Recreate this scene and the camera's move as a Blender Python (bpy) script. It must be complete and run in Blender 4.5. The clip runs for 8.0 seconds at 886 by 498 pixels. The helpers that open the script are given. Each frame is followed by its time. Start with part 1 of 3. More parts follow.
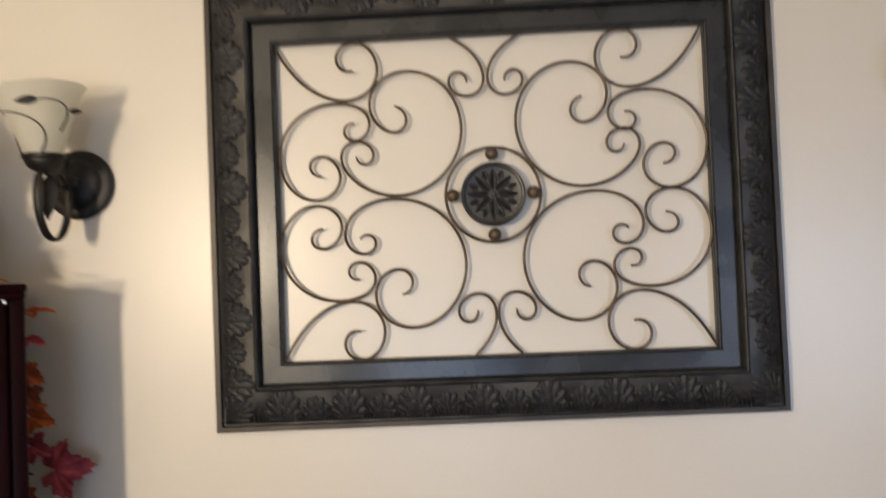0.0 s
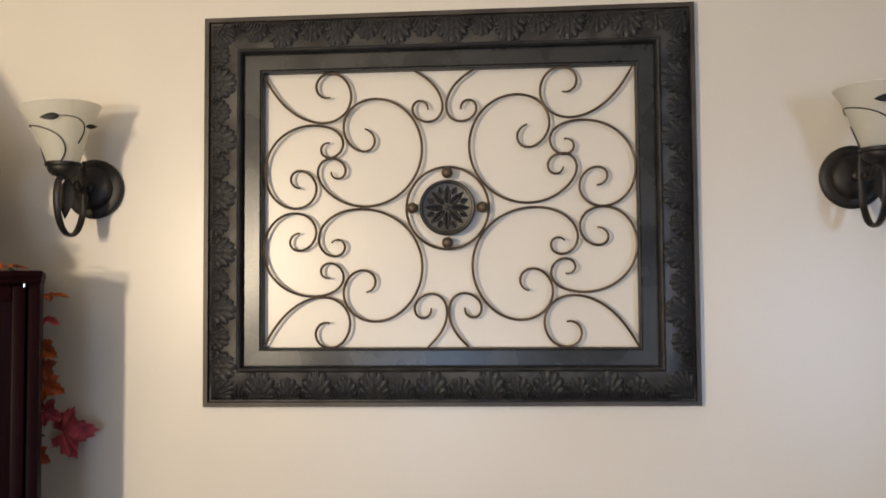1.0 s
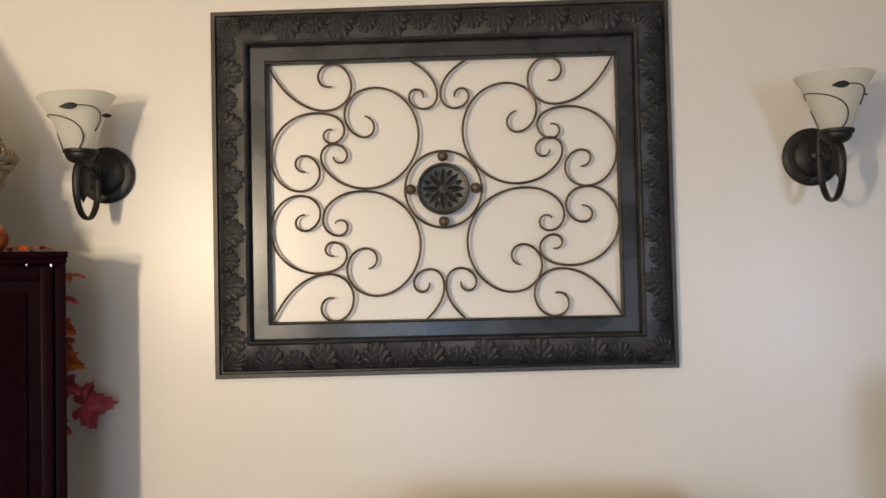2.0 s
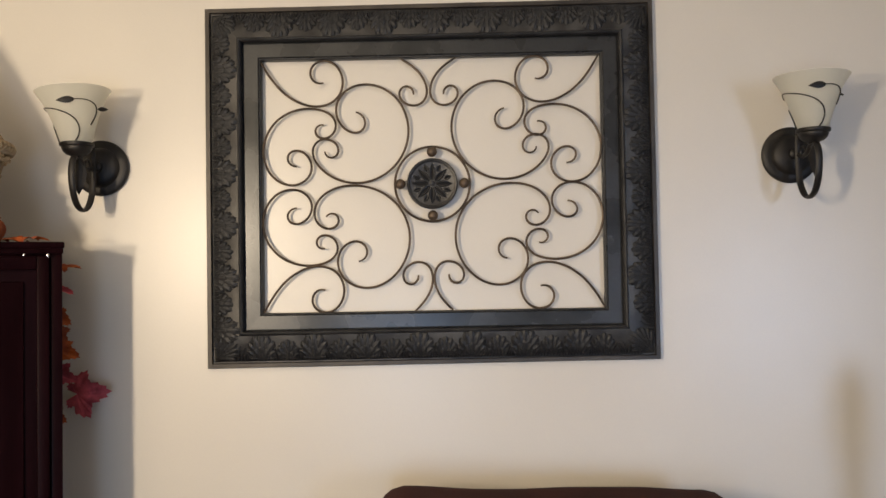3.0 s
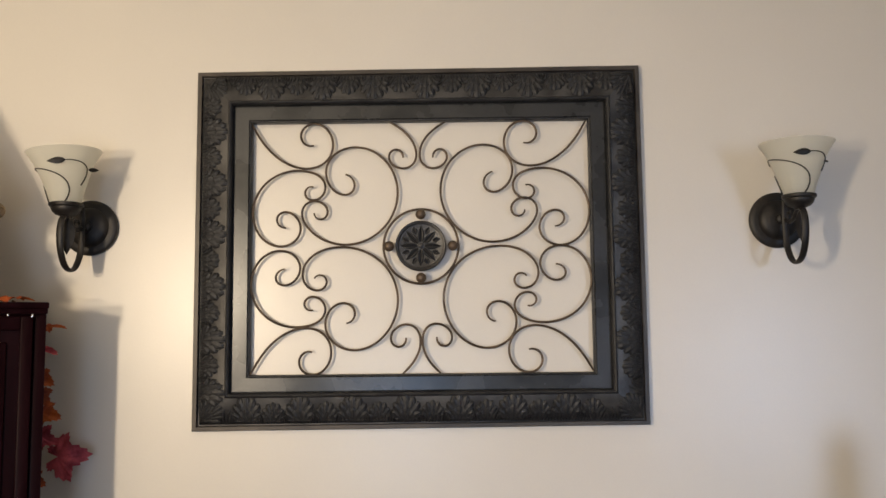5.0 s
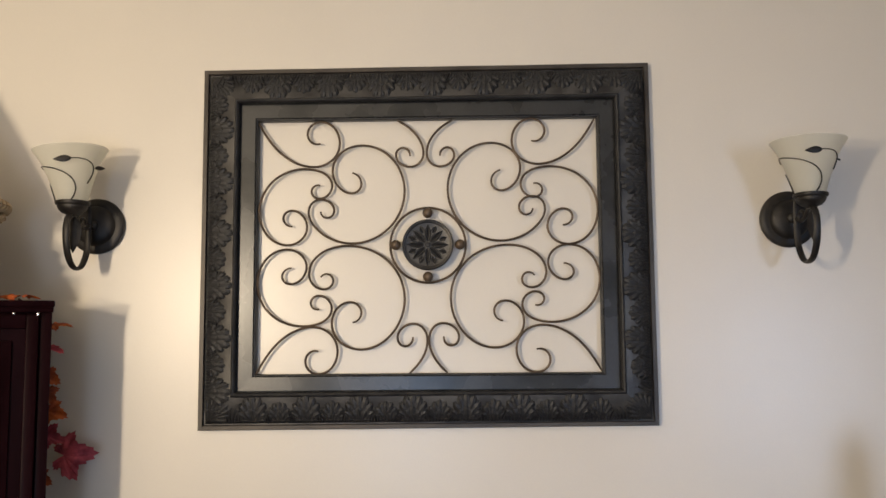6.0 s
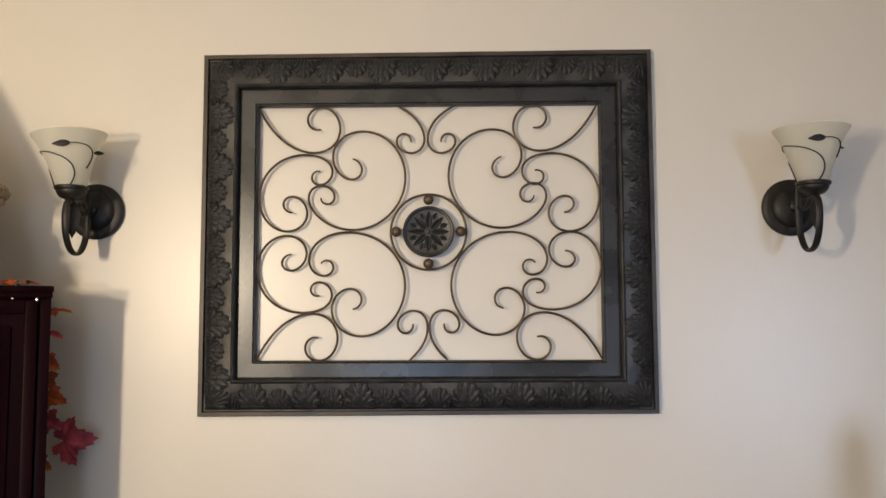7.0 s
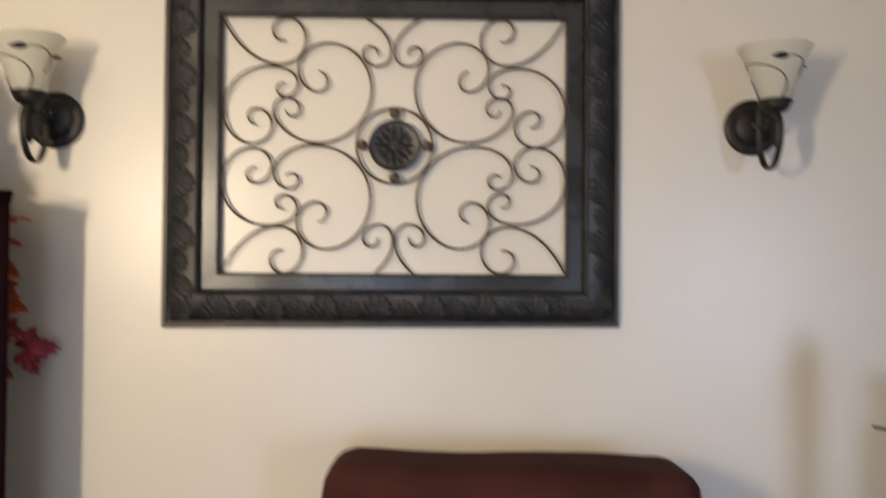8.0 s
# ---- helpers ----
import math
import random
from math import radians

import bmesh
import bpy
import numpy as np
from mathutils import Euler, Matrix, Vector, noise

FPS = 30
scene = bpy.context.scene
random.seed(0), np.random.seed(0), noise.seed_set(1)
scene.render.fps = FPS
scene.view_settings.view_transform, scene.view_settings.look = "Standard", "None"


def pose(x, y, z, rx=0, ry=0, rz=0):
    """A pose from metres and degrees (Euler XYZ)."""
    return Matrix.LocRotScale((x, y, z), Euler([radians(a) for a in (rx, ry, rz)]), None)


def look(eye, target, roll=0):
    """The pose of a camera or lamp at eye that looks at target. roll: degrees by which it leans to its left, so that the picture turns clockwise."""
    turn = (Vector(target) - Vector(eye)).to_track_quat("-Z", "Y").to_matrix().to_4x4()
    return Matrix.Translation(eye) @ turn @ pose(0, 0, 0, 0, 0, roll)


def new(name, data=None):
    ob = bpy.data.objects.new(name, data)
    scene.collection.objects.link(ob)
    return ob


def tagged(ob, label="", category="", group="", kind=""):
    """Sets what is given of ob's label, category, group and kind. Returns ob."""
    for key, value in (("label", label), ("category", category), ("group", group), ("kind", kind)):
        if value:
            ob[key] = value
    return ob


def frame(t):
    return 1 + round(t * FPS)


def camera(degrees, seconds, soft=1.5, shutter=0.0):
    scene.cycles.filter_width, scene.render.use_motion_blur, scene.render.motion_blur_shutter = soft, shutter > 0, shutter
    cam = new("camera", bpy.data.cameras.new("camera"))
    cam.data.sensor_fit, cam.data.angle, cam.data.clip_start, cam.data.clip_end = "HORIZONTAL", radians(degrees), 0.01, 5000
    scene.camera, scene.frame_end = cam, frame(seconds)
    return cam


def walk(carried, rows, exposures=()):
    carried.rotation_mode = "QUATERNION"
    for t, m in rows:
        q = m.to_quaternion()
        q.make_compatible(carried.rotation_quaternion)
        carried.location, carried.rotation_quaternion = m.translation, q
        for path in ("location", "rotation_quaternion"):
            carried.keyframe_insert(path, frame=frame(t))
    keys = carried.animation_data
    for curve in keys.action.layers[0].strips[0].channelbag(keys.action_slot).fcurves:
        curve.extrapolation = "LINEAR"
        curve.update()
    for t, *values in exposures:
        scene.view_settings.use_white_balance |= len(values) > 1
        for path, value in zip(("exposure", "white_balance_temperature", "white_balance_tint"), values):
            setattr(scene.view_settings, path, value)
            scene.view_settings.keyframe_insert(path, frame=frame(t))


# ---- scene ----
cam = camera(55.0, 8.0, shutter=0.9)
PATH = [
    (0, (-0.031, -1.509, 1.483), (-0.107, 0.489, 1.543), -2.3),
    (0.2, (-0.005, -1.549, 1.479), (-0.129, 0.445, 1.584), -2.2),
    (0.5, (0.046, -1.624, 1.477), (-0.123, 0.365, 1.599), -1.8),
    (0.7, (0.076, -1.669, 1.481), (-0.081, 0.324, 1.572), -1.1),
    (1, (0.12, -1.723, 1.459), (-0.027, 0.27, 1.55), -0.4),
    (1.5, (0.082, -1.783, 1.44), (-0.008, 0.213, 1.522), -0.9),
    (2, (0.049, -1.855, 1.431), (-0.004, 0.143, 1.495), -1.3),
    (3.5, (0.047, -1.901, 1.412), (0.028, 0.098, 1.474), -0.9),
    (4, (0.054, -1.896, 1.41), (0.018, 0.102, 1.479), -1.0),
    (4.5, (0.06, -1.891, 1.411), (0.044, 0.106, 1.521), -0.7),
    (4.7, (0.064, -1.889, 1.422), (0.0515, 0.107, 1.563), -0.6),
    (5, (0.067, -1.897, 1.427), (0.052, 0.093, 1.624), -0.6),
    (6.5, (0.077, -1.878, 1.427), (0.03, 0.112, 1.62), -0.4),
    (7, (0.072, -1.877, 1.427), (0.033, 0.116, 1.593), -0.2),
    (7.5, (0.077, -1.873, 1.408), (0.031, 0.122, 1.547), 0.2),
    (7.8, (0.078, -1.877, 1.391), (0.062, 0.121, 1.465), 0.4),
    (8, (0.069, -1.881, 1.357), (0.115, 0.118, 1.397), 0.4),
]
walk(cam, [(t, look(eye, target, roll)) for t, eye, target, roll in PATH])

# world, lamps, exposure
LAMP = (-1.10, -2.34)
world = bpy.data.worlds.new("sky")
scene.world = world
world.use_nodes = True
sky = world.node_tree.nodes.new("ShaderNodeTexSky")
sky.sky_type, sky.sun_disc, sky.sun_elevation, sky.sun_rotation = "NISHITA", False, radians(35), radians(20)
world.node_tree.links.new(sky.outputs[0], world.node_tree.nodes["Background"].inputs[0])
world.node_tree.nodes["Background"].inputs[1].default_value = 0.1


def point_lamp(name, place, watts, colour, radius):
    data = bpy.data.lights.new(name, "POINT")
    data.energy, data.color, data.shadow_soft_size = watts, colour, radius
    ob = new(name, data)
    ob.matrix_world = pose(*place)
    return ob


WARM = (1.0, 0.808, 0.57)
point_lamp("warm_bulb", (LAMP[0], LAMP[1], 1.68), 68, WARM, 0.045)
point_lamp("warm_bulb", (LAMP[0], LAMP[1], 1.48), 60, WARM, 0.045)
daylight = bpy.data.lights.new("window_daylight", "AREA")
daylight.shape, daylight.size, daylight.size_y, daylight.energy, daylight.color = "RECTANGLE", 0.85, 1.4, 8.5, (0.57, 0.715, 1.0)
daylight.spread = radians(52)
new("window_daylight", daylight).matrix_world = look((2.9, -5.96, 1.1), (0.2, 0.0, 0.3))
skylight = bpy.data.lights.new("window_skylight", "AREA")
skylight.shape, skylight.size, skylight.size_y, skylight.energy, skylight.color = "RECTANGLE", 0.5, 0.74, 14, (0.50, 0.69, 1.0)
new("window_skylight", skylight).matrix_world = look((-0.28, -3.39, 0.95), (-0.2, 0.0, 0.95))


# materials
def material(name, colour, rough=0.5, metal=0.0, vary=0.15, scale=6.0, grain=120.0, bump=0.15, bump_size=0.002, spec=0.5, second=None, by_object=0.0, coat=0.0, coord="Object", stretch=(1, 1, 1), patch=(0.4, 0.6), rough_vary=0.1):
    """A surface with large patches, fine grain and a relief."""
    m = bpy.data.materials.new(name)
    m.use_nodes = True
    nt = m.node_tree
    b = nt.nodes["Principled BSDF"]
    link = nt.links.new
    tc = nt.nodes.new("ShaderNodeTexCoord")
    mp = nt.nodes.new("ShaderNodeMapping")
    mp.inputs["Scale"].default_value = stretch
    link(tc.outputs[coord], mp.inputs[0])
    big, fine = nt.nodes.new("ShaderNodeTexNoise"), nt.nodes.new("ShaderNodeTexNoise")
    for n, s, d in ((big, scale, 4), (fine, grain, 3)):
        n.inputs["Scale"].default_value, n.inputs["Detail"].default_value = s, d
        link(mp.outputs[0], n.inputs["Vector"])
    ramp = nt.nodes.new("ShaderNodeValToRGB")
    dark = second or tuple(c * (1 - vary) for c in colour)
    ramp.color_ramp.elements[0].position, ramp.color_ramp.elements[1].position = patch
    ramp.color_ramp.elements[0].color = (*dark, 1)
    ramp.color_ramp.elements[1].color = (*colour, 1)
    link(big.outputs["Fac"], ramp.inputs[0])
    mix = nt.nodes.new("ShaderNodeMix")
    mix.data_type, mix.blend_type = "RGBA", "MULTIPLY"
    mix.inputs[0].default_value = vary
    link(ramp.outputs[0], mix.inputs[6])
    link(fine.outputs["Fac"], mix.inputs[7])
    out = mix.outputs[2]
    if by_object:
        info, hsv = nt.nodes.new("ShaderNodeObjectInfo"), nt.nodes.new("ShaderNodeHueSaturation")
        mr = nt.nodes.new("ShaderNodeMapRange")
        mr.inputs["To Min"].default_value, mr.inputs["To Max"].default_value = 1 - by_object, 1 + by_object
        link(info.outputs["Random"], mr.inputs[0])
        link(mr.outputs[0], hsv.inputs["Value"])
        link(out, hsv.inputs["Color"])
        out = hsv.outputs[0]
    link(out, b.inputs["Base Color"])
    rr = nt.nodes.new("ShaderNodeMapRange")
    rr.inputs["To Min"].default_value, rr.inputs["To Max"].default_value = rough - rough_vary, rough + rough_vary
    link(big.outputs["Fac"], rr.inputs[0])
    link(rr.outputs[0], b.inputs["Roughness"])
    b.inputs["Metallic"].default_value, b.inputs["Specular IOR Level"].default_value = metal, spec
    b.inputs["Coat Weight"].default_value = coat
    if bump:
        bp = nt.nodes.new("ShaderNodeBump")
        bp.inputs["Strength"].default_value, bp.inputs["Distance"].default_value = bump, bump_size
        link(fine.outputs["Fac"], bp.inputs["Height"])
        link(bp.outputs[0], b.inputs["Normal"])
    return m


def glass_material():
    """Frosted alabaster glass: part of the light passes through, spread out."""
    m = material("frosted_glass", (0.84, 0.84, 0.80), 0.35, vary=0.08, scale=14, grain=300, bump=0.05)
    nt = m.node_tree
    b, out = nt.nodes["Principled BSDF"], nt.nodes["Material Output"]
    t, mix = nt.nodes.new("ShaderNodeBsdfTranslucent"), nt.nodes.new("ShaderNodeMixShader")
    t.inputs[0].default_value = (0.93, 0.925, 0.88, 1)
    mix.inputs[0].default_value = 0.7
    nt.links.new(b.outputs[0], mix.inputs[1])
    nt.links.new(t.outputs[0], mix.inputs[2])
    nt.links.new(mix.outputs[0], out.inputs[0])
    return m


PAINT = material("cream_wall_paint", (0.655, 0.623, 0.572), 0.33, vary=0.05, scale=1.3, grain=230, bump=0.10, bump_size=0.0013, spec=0.6, rough_vary=0.03)
CEILING = material("white_ceiling_paint", (0.78, 0.77, 0.74), 0.8, vary=0.05, scale=1.0, grain=90, bump=0.2)
CARPET = material("beige_carpet", (0.085, 0.072, 0.06), 0.95, vary=0.3, scale=3, grain=400, bump=0.6, spec=0.1)
TRIM = material("white_gloss_trim", (0.78, 0.77, 0.74), 0.35, vary=0.04, bump=0.03)
BRONZE = material("dark_bronze_relief", (0.047, 0.048, 0.052), 0.42, 0.4, 0.45, 22, 380, 0.6, 0.002, second=(0.027, 0.028, 0.032))
BAND = material("brushed_dark_bronze", (0.050, 0.053, 0.058), 0.27, 0.45, 0.35, 9, 160, 0.10, 0.0006, second=(0.026, 0.029, 0.033), spec=0.42)
LIP = material("rubbed_bronze_lip", (0.066, 0.057, 0.050), 0.45, 0.35, 0.3, 9, 200, 0.1, 0.0008, second=(0.035, 0.03, 0.027))
GROUND = material("worn_bronze_ground", (0.084, 0.082, 0.080), 0.42, 0.35, 0.4, 18, 300, 0.3, 0.0014, second=(0.030, 0.029, 0.030))
IRON = material("wrought_iron", (0.115, 0.080, 0.054), 0.45, 0.4, 0.3, 30, 500, 0.2, 0.0006, second=(0.055, 0.038, 0.026))
SCONCE_IRON = material("oiled_bronze_iron", (0.024, 0.021, 0.020), 0.50, 0.3, 0.35, 28, 420, 0.3, 0.0008, second=(0.012, 0.011, 0.011))
GLASS = glass_material()
CHERRY = material("dark_cherry_wood", (0.0125, 0.0033, 0.0052), 0.36, 0.0, 0.5, 5, 60, 0.06, 0.0006, spec=0.035, second=(0.0082, 0.0021, 0.0034), stretch=(6, 6, 0.5))
LEATHER = material("maroon_leather", (0.058, 0.019, 0.017), 0.86, 0.0, 0.35, 7, 300, 0.5, 0.0016, spec=0.14, second=(0.040, 0.012, 0.010))
RED = material("red_fabric_leaf", (0.68, 0.11, 0.145), 0.75, 0, 0.5, 28, 200, 0.3, 0.001, second=(0.30, 0.03, 0.05), by_object=0.25)
ORANGE = material("orange_fabric_leaf", (0.52, 0.115, 0.02), 0.75, 0, 0.4, 30, 200, 0.3, 0.001, second=(0.28, 0.045, 0.012), by_object=0.25)
TWIG = material("brown_twig", (0.10, 0.06, 0.03), 0.8, 0, 0.4, 30, 200, 0.3)
WICKER = material("pale_wicker", (0.62, 0.49, 0.32), 0.7, 0, 0.4, 20, 220, 0.4, second=(0.42, 0.30, 0.17), by_object=0.2)
CHROME = material("bright_steel", (0.75, 0.75, 0.76), 0.2, 1.0, 0.05, 10, 200, 0.02)
CLAY = material("dark_glazed_clay", (0.05, 0.045, 0.045), 0.3, 0, 0.3, 8, 90, 0.1)
PANE = bpy.data.materials.new("window_glass")
PANE.use_nodes = True
PANE.node_tree.nodes["Principled BSDF"].inputs["Transmission Weight"].default_value = 1.0
PANE.node_tree.nodes["Principled BSDF"].inputs["Roughness"].default_value = 0.0


# building helpers
def mesh_of(name, bm, mat, smooth=True, sharp=38):
    bmesh.ops.recalc_face_normals(bm, faces=bm.faces)
    if smooth:
        for f in bm.faces:
            f.smooth = True
        for e in bm.edges:
            if len(e.link_faces) == 2 and e.calc_face_angle(0) > radians(sharp):
                e.smooth = False
    me = bpy.data.meshes.new(name)
    bm.to_mesh(me)
    bm.free()
    me.materials.append(mat)
    return me


def part(name, bm, mat, parent=None, label="", at=None, sharp=38):
    """One mesh object from a bmesh or a ready mesh, under its thing."""
    me = mesh_of(name, bm, mat, sharp=sharp) if isinstance(bm, bmesh.types.BMesh) else bm
    ob = new(name, me)
    ob.parent = parent
    if at is not None:
        ob.matrix_local = at
    if label:
        ob["label"] = label
    return ob


def thing(name, m, label, category, group="", kind=""):
    ob = new(name)
    ob.empty_display_size = 0.05
    ob.matrix_world = m
    return tagged(ob, label, category, group, kind)


def box(bm, x0, x1, y0, y1, z0, z1, bevel=0.0, segments=2):
    got = bmesh.ops.create_cube(bm, size=1.0)["verts"]
    bmesh.ops.scale(bm, vec=(x1 - x0, y1 - y0, z1 - z0), verts=got)
    bmesh.ops.translate(bm, vec=((x0 + x1) / 2, (y0 + y1) / 2, (z0 + z1) / 2), verts=got)
    if bevel:
        edges = list({e for v in got for e in v.link_edges})
        bmesh.ops.bevel(bm, geom=edges, offset=bevel, segments=segments, affect="EDGES", profile=0.5)
    return bm


def boxed(*a, **k):
    return box(bmesh.new(), *a, **k)


def tube(bm, path, radius, seg=8, flat=1.0):
    """A rod along path; radius is a number or a function of the fraction; flat squeezes it along its binormal."""
    pts = [Vector(p) for p in path]
    n = len(pts)
    t0 = (pts[1] - pts[0]).normalized()
    up = Vector((0, 1, 0)) if abs(t0.y) < 0.9 else Vector((1, 0, 0))
    rings = []
    for i, p in enumerate(pts):
        t = (pts[min(i + 1, n - 1)] - pts[max(i - 1, 0)]).normalized()
        up = (up - t * up.dot(t)).normalized()
        side = t.cross(up)
        r = radius(i / (n - 1)) if callable(radius) else radius
        rings.append([bm.verts.new(p + (up * math.cos(a) * flat + side * math.sin(a)) * r) for a in (2 * math.pi * k / seg for k in range(seg))])
    for a, b in zip(rings, rings[1:]):
        for k in range(seg):
            bm.faces.new((a[k], a[(k + 1) % seg], b[(k + 1) % seg], b[k]))
    bm.faces.new(rings[0])
    bm.faces.new(rings[-1][::-1])
    return bm


def lathe(bm, profile, seg=32, axis="z"):
    """Turns rows of (radius, height) round the z axis, or round y with heights towards the room."""
    rings = []
    for r, h in profile:
        row = []
        for k in range(seg):
            a = 2 * math.pi * k / seg
            x, y = r * math.cos(a), r * math.sin(a)
            row.append(bm.verts.new((x, y, h) if axis == "z" else (x, -h, y)))
        rings.append(row)
    for a, b in zip(rings, rings[1:]):
        for k in range(seg):
            bm.faces.new((a[k], a[(k + 1) % seg], b[(k + 1) % seg], b[k]))
    if profile[0][0] > 0:
        bm.faces.new(rings[0])
    if profile[-1][0] > 0:
        bm.faces.new(rings[-1])
    bmesh.ops.remove_doubles(bm, verts=bm.verts, dist=1e-6)
    return bm


def glide(points, per=8):
    """A Catmull-Rom line through a few points."""
    p = [Vector(q) for q in points]
    p = [2 * p[0] - p[1]] + p + [2 * p[-1] - p[-2]]
    out = []
    for a, b, c, d in zip(p, p[1:], p[2:], p[3:]):
        for k in range(per):
            t = k / per
            out.append(0.5 * ((2 * b) + (c - a) * t + (2 * a - 5 * b + 4 * c - d) * t * t + (3 * b - a - 3 * c + d) * t ** 3))
    return out + [p[-2]]


# the room
def slab(name, x0, x1, y0, y1, z0, z1, mat, label, category):
    ob = new(name, mesh_of(name, boxed(x0, x1, y0, y1, z0, z1), mat))
    return tagged(ob, label, category, kind="structure")


XL, XR, YB, TOP = -3.4, 4.2, -6.0, 2.5
slab("floor", XL - 0.1, XR + 0.1, YB - 0.1, 0.1, -0.1, 0.0, CARPET, "plain brown short-pile carpet floor", "floor")
slab("ceiling", XL - 0.1, XR + 0.1, YB - 0.1, 0.1, TOP, TOP + 0.1, CEILING, "flat white painted ceiling", "ceiling")
slab("wall_north", XL, XR, 0.0, 0.1, 0.0, TOP, PAINT, "cream satin painted wall behind the framed scrollwork", "wall")
slab("wall_west", XL - 0.1, XL, YB, 0.1, 0.0, TOP, PAINT, "cream satin painted side wall", "wall")
slab("wall_east", XR, XR + 0.1, YB, 0.1, 0.0, TOP, PAINT, "cream satin painted side wall", "wall")
WX0, WX1, WZ0, WZ1 = 2.45, 3.35, 0.35, 1.85
# where the added daylight-blocking walls end; sets how daylight fades to the left
BLOCK_X = 1.4
VX0, VX1, VZ0, VZ1 = -0.58, 0.02, 0.53, 1.37
# unseen wall, added to keep the far window's daylight off the left
slab("blocker_return", BLOCK_X - 0.1, BLOCK_X, YB, -3.5, 0.0, TOP, PAINT, "added unseen cream return wall that blocks window daylight", "wall")


def pierced_wall(name, x0, x1, y0, y1, hole, label):
    """A wall with one window opening through it."""
    hx0, hx1, hz0, hz1 = hole
    bm = bmesh.new()
    box(bm, x0, hx0, y0, y1, 0, TOP)
    box(bm, hx1, x1, y0, y1, 0, TOP)
    box(bm, hx0, hx1, y0, y1, 0, hz0)
    box(bm, hx0, hx1, y0, y1, hz1, TOP)
    tagged(new(name, mesh_of(name, bm, PAINT)), label, "wall", kind="structure")


def window_in(name, y, hole, label):
    hx0, hx1, hz0, hz1 = hole
    w, h = hx1 - hx0, hz1 - hz0
    window = thing(name, pose((hx0 + hx1) / 2, y, hz0), label, "window", kind="structure")
    fr = bmesh.new()
    box(fr, -w / 2, -w / 2 + 0.04, -0.03, 0.03, 0, h, 0.004)
    box(fr, w / 2 - 0.04, w / 2, -0.03, 0.03, 0, h, 0.004)
    box(fr, -w / 2 + 0.04, w / 2 - 0.04, -0.03, 0.03, 0, 0.04, 0.004)
    box(fr, -w / 2 + 0.04, w / 2 - 0.04, -0.03, 0.03, h - 0.04, h, 0.004)
    part("window_frame", fr, TRIM, window)
    part("pane", boxed(-w / 2 + 0.04, w / 2 - 0.04, -0.003, 0.003, 0.04, h - 0.04), PANE, window).visible_shadow = False
    part("window_sill", boxed(-w / 2 - 0.04, w / 2 + 0.04, 0.03, 0.11, -0.03, 0.0, 0.005), TRIM, window)


pierced_wall("wall_south", BLOCK_X, XR, YB - 0.1, YB, (WX0, WX1, WZ0, WZ1), "cream satin painted wall with a window opening")
# this second wall is unseen too, added so its end cuts the daylight
pierced_wall("blocker_inner", XL, BLOCK_X, -3.5, -3.4, (VX0, VX1, VZ0, VZ1), "added unseen cream wall with a small window opening, blocking far daylight")
window_in("window_1", YB - 0.05, (WX0, WX1, WZ0, WZ1), "white framed single window in the far wall")
window_in("window_2", -3.45, (VX0, VX1, VZ0, VZ1), "small white framed window in the inner wall")
for nm, a in (("baseboard", (XL, XR, -0.014, 0.0)), ("baseboard", (XL, BLOCK_X, -3.4, -3.386))):
    tagged(new(nm, mesh_of(nm, boxed(*a, 0.0, 0.09, 0.004), TRIM)), "white painted wooden baseboard", "baseboard", kind="structure")

# the framed scrollwork
CX, CZ = 0.004, 1.6195
art = thing("wall_art", pose(CX, 0, CZ), "dark bronze ornate frame with open wrought-iron scrollwork hung on the wall", "wall art")
OL, OR = -0.5 - CX, 0.5 - CX
IL, IR, IB, IT = -0.374 - CX, 0.381 - CX, 1.3395 - CZ, 1.9025 - CZ
CORNERS = [((OL, 2.0225 - CZ), (IL, IT)), ((OR, 2.0265 - CZ), (IR, IT)), ((OR, 1.2245 - CZ), (IR, IB)), ((OL, 1.219 - CZ), (IL, IB))]


def rail(n, profile, steps=60, wobble=0.0006):
    """One mitred side of the frame: rows of (fraction from the outer edge, height off the wall)."""
    (a0, a1), (b0, b1) = CORNERS[n], CORNERS[(n + 1) % 4]
    bm = bmesh.new()
    rows = []
    for f, hgt in profile:
        p = Vector(a0).lerp(Vector(a1), f)
        q = Vector(b0).lerp(Vector(b1), f)
        row = []
        for k in range(steps + 1):
            c = p.lerp(q, k / steps)
            d = noise.noise((c.x * 9, c.y * 9, f * 3)) * wobble if 0 < k < steps else 0
            row.append(bm.verts.new((c.x, -hgt - d, c.y + d * 0.7)))
        rows.append(row)
    for r, s in zip(rows, rows[1:]):
        for k in range(steps):
            bm.faces.new((r[k], r[k + 1], s[k + 1], s[k]))
    for k in (0, steps):
        bm.faces.new([r[k] for r in rows])
    return bm


LIP_P = [(0, 0.0005), (0, 0.0155), (0.012, 0.0175), (0.078, 0.0175), (0.088, 0.015), (0.088, 0.0005)]
COVE_P = [(0.088, 0.0005), (0.09, 0.009), (0.112, 0.009), (0.13, 0.013), (0.17, 0.020), (0.25, 0.0265), (0.36, 0.031), (0.50, 0.0345), (0.60, 0.036), (0.60, 0.0005)]
BEAD_P = [(0.60, 0.0005), (0.602, 0.037), (0.615, 0.0405), (0.64, 0.042), (0.665, 0.0405), (0.68, 0.037), (0.684, 0.026), (0.684, 0.0005)]
BAND_P = [(0.684, 0.0005), (0.685, 0.024), (0.692, 0.0243), (0.71, 0.0248), (0.95, 0.0245), (0.964, 0.0228), (0.964, 0.0005)]
EDGE_P = [(0.964, 0.0005), (0.965, 0.0210), (0.972, 0.0222), (0.988, 0.0215), (1.0, 0.0185), (1.0, 0.004)]


BORDER = 0.121


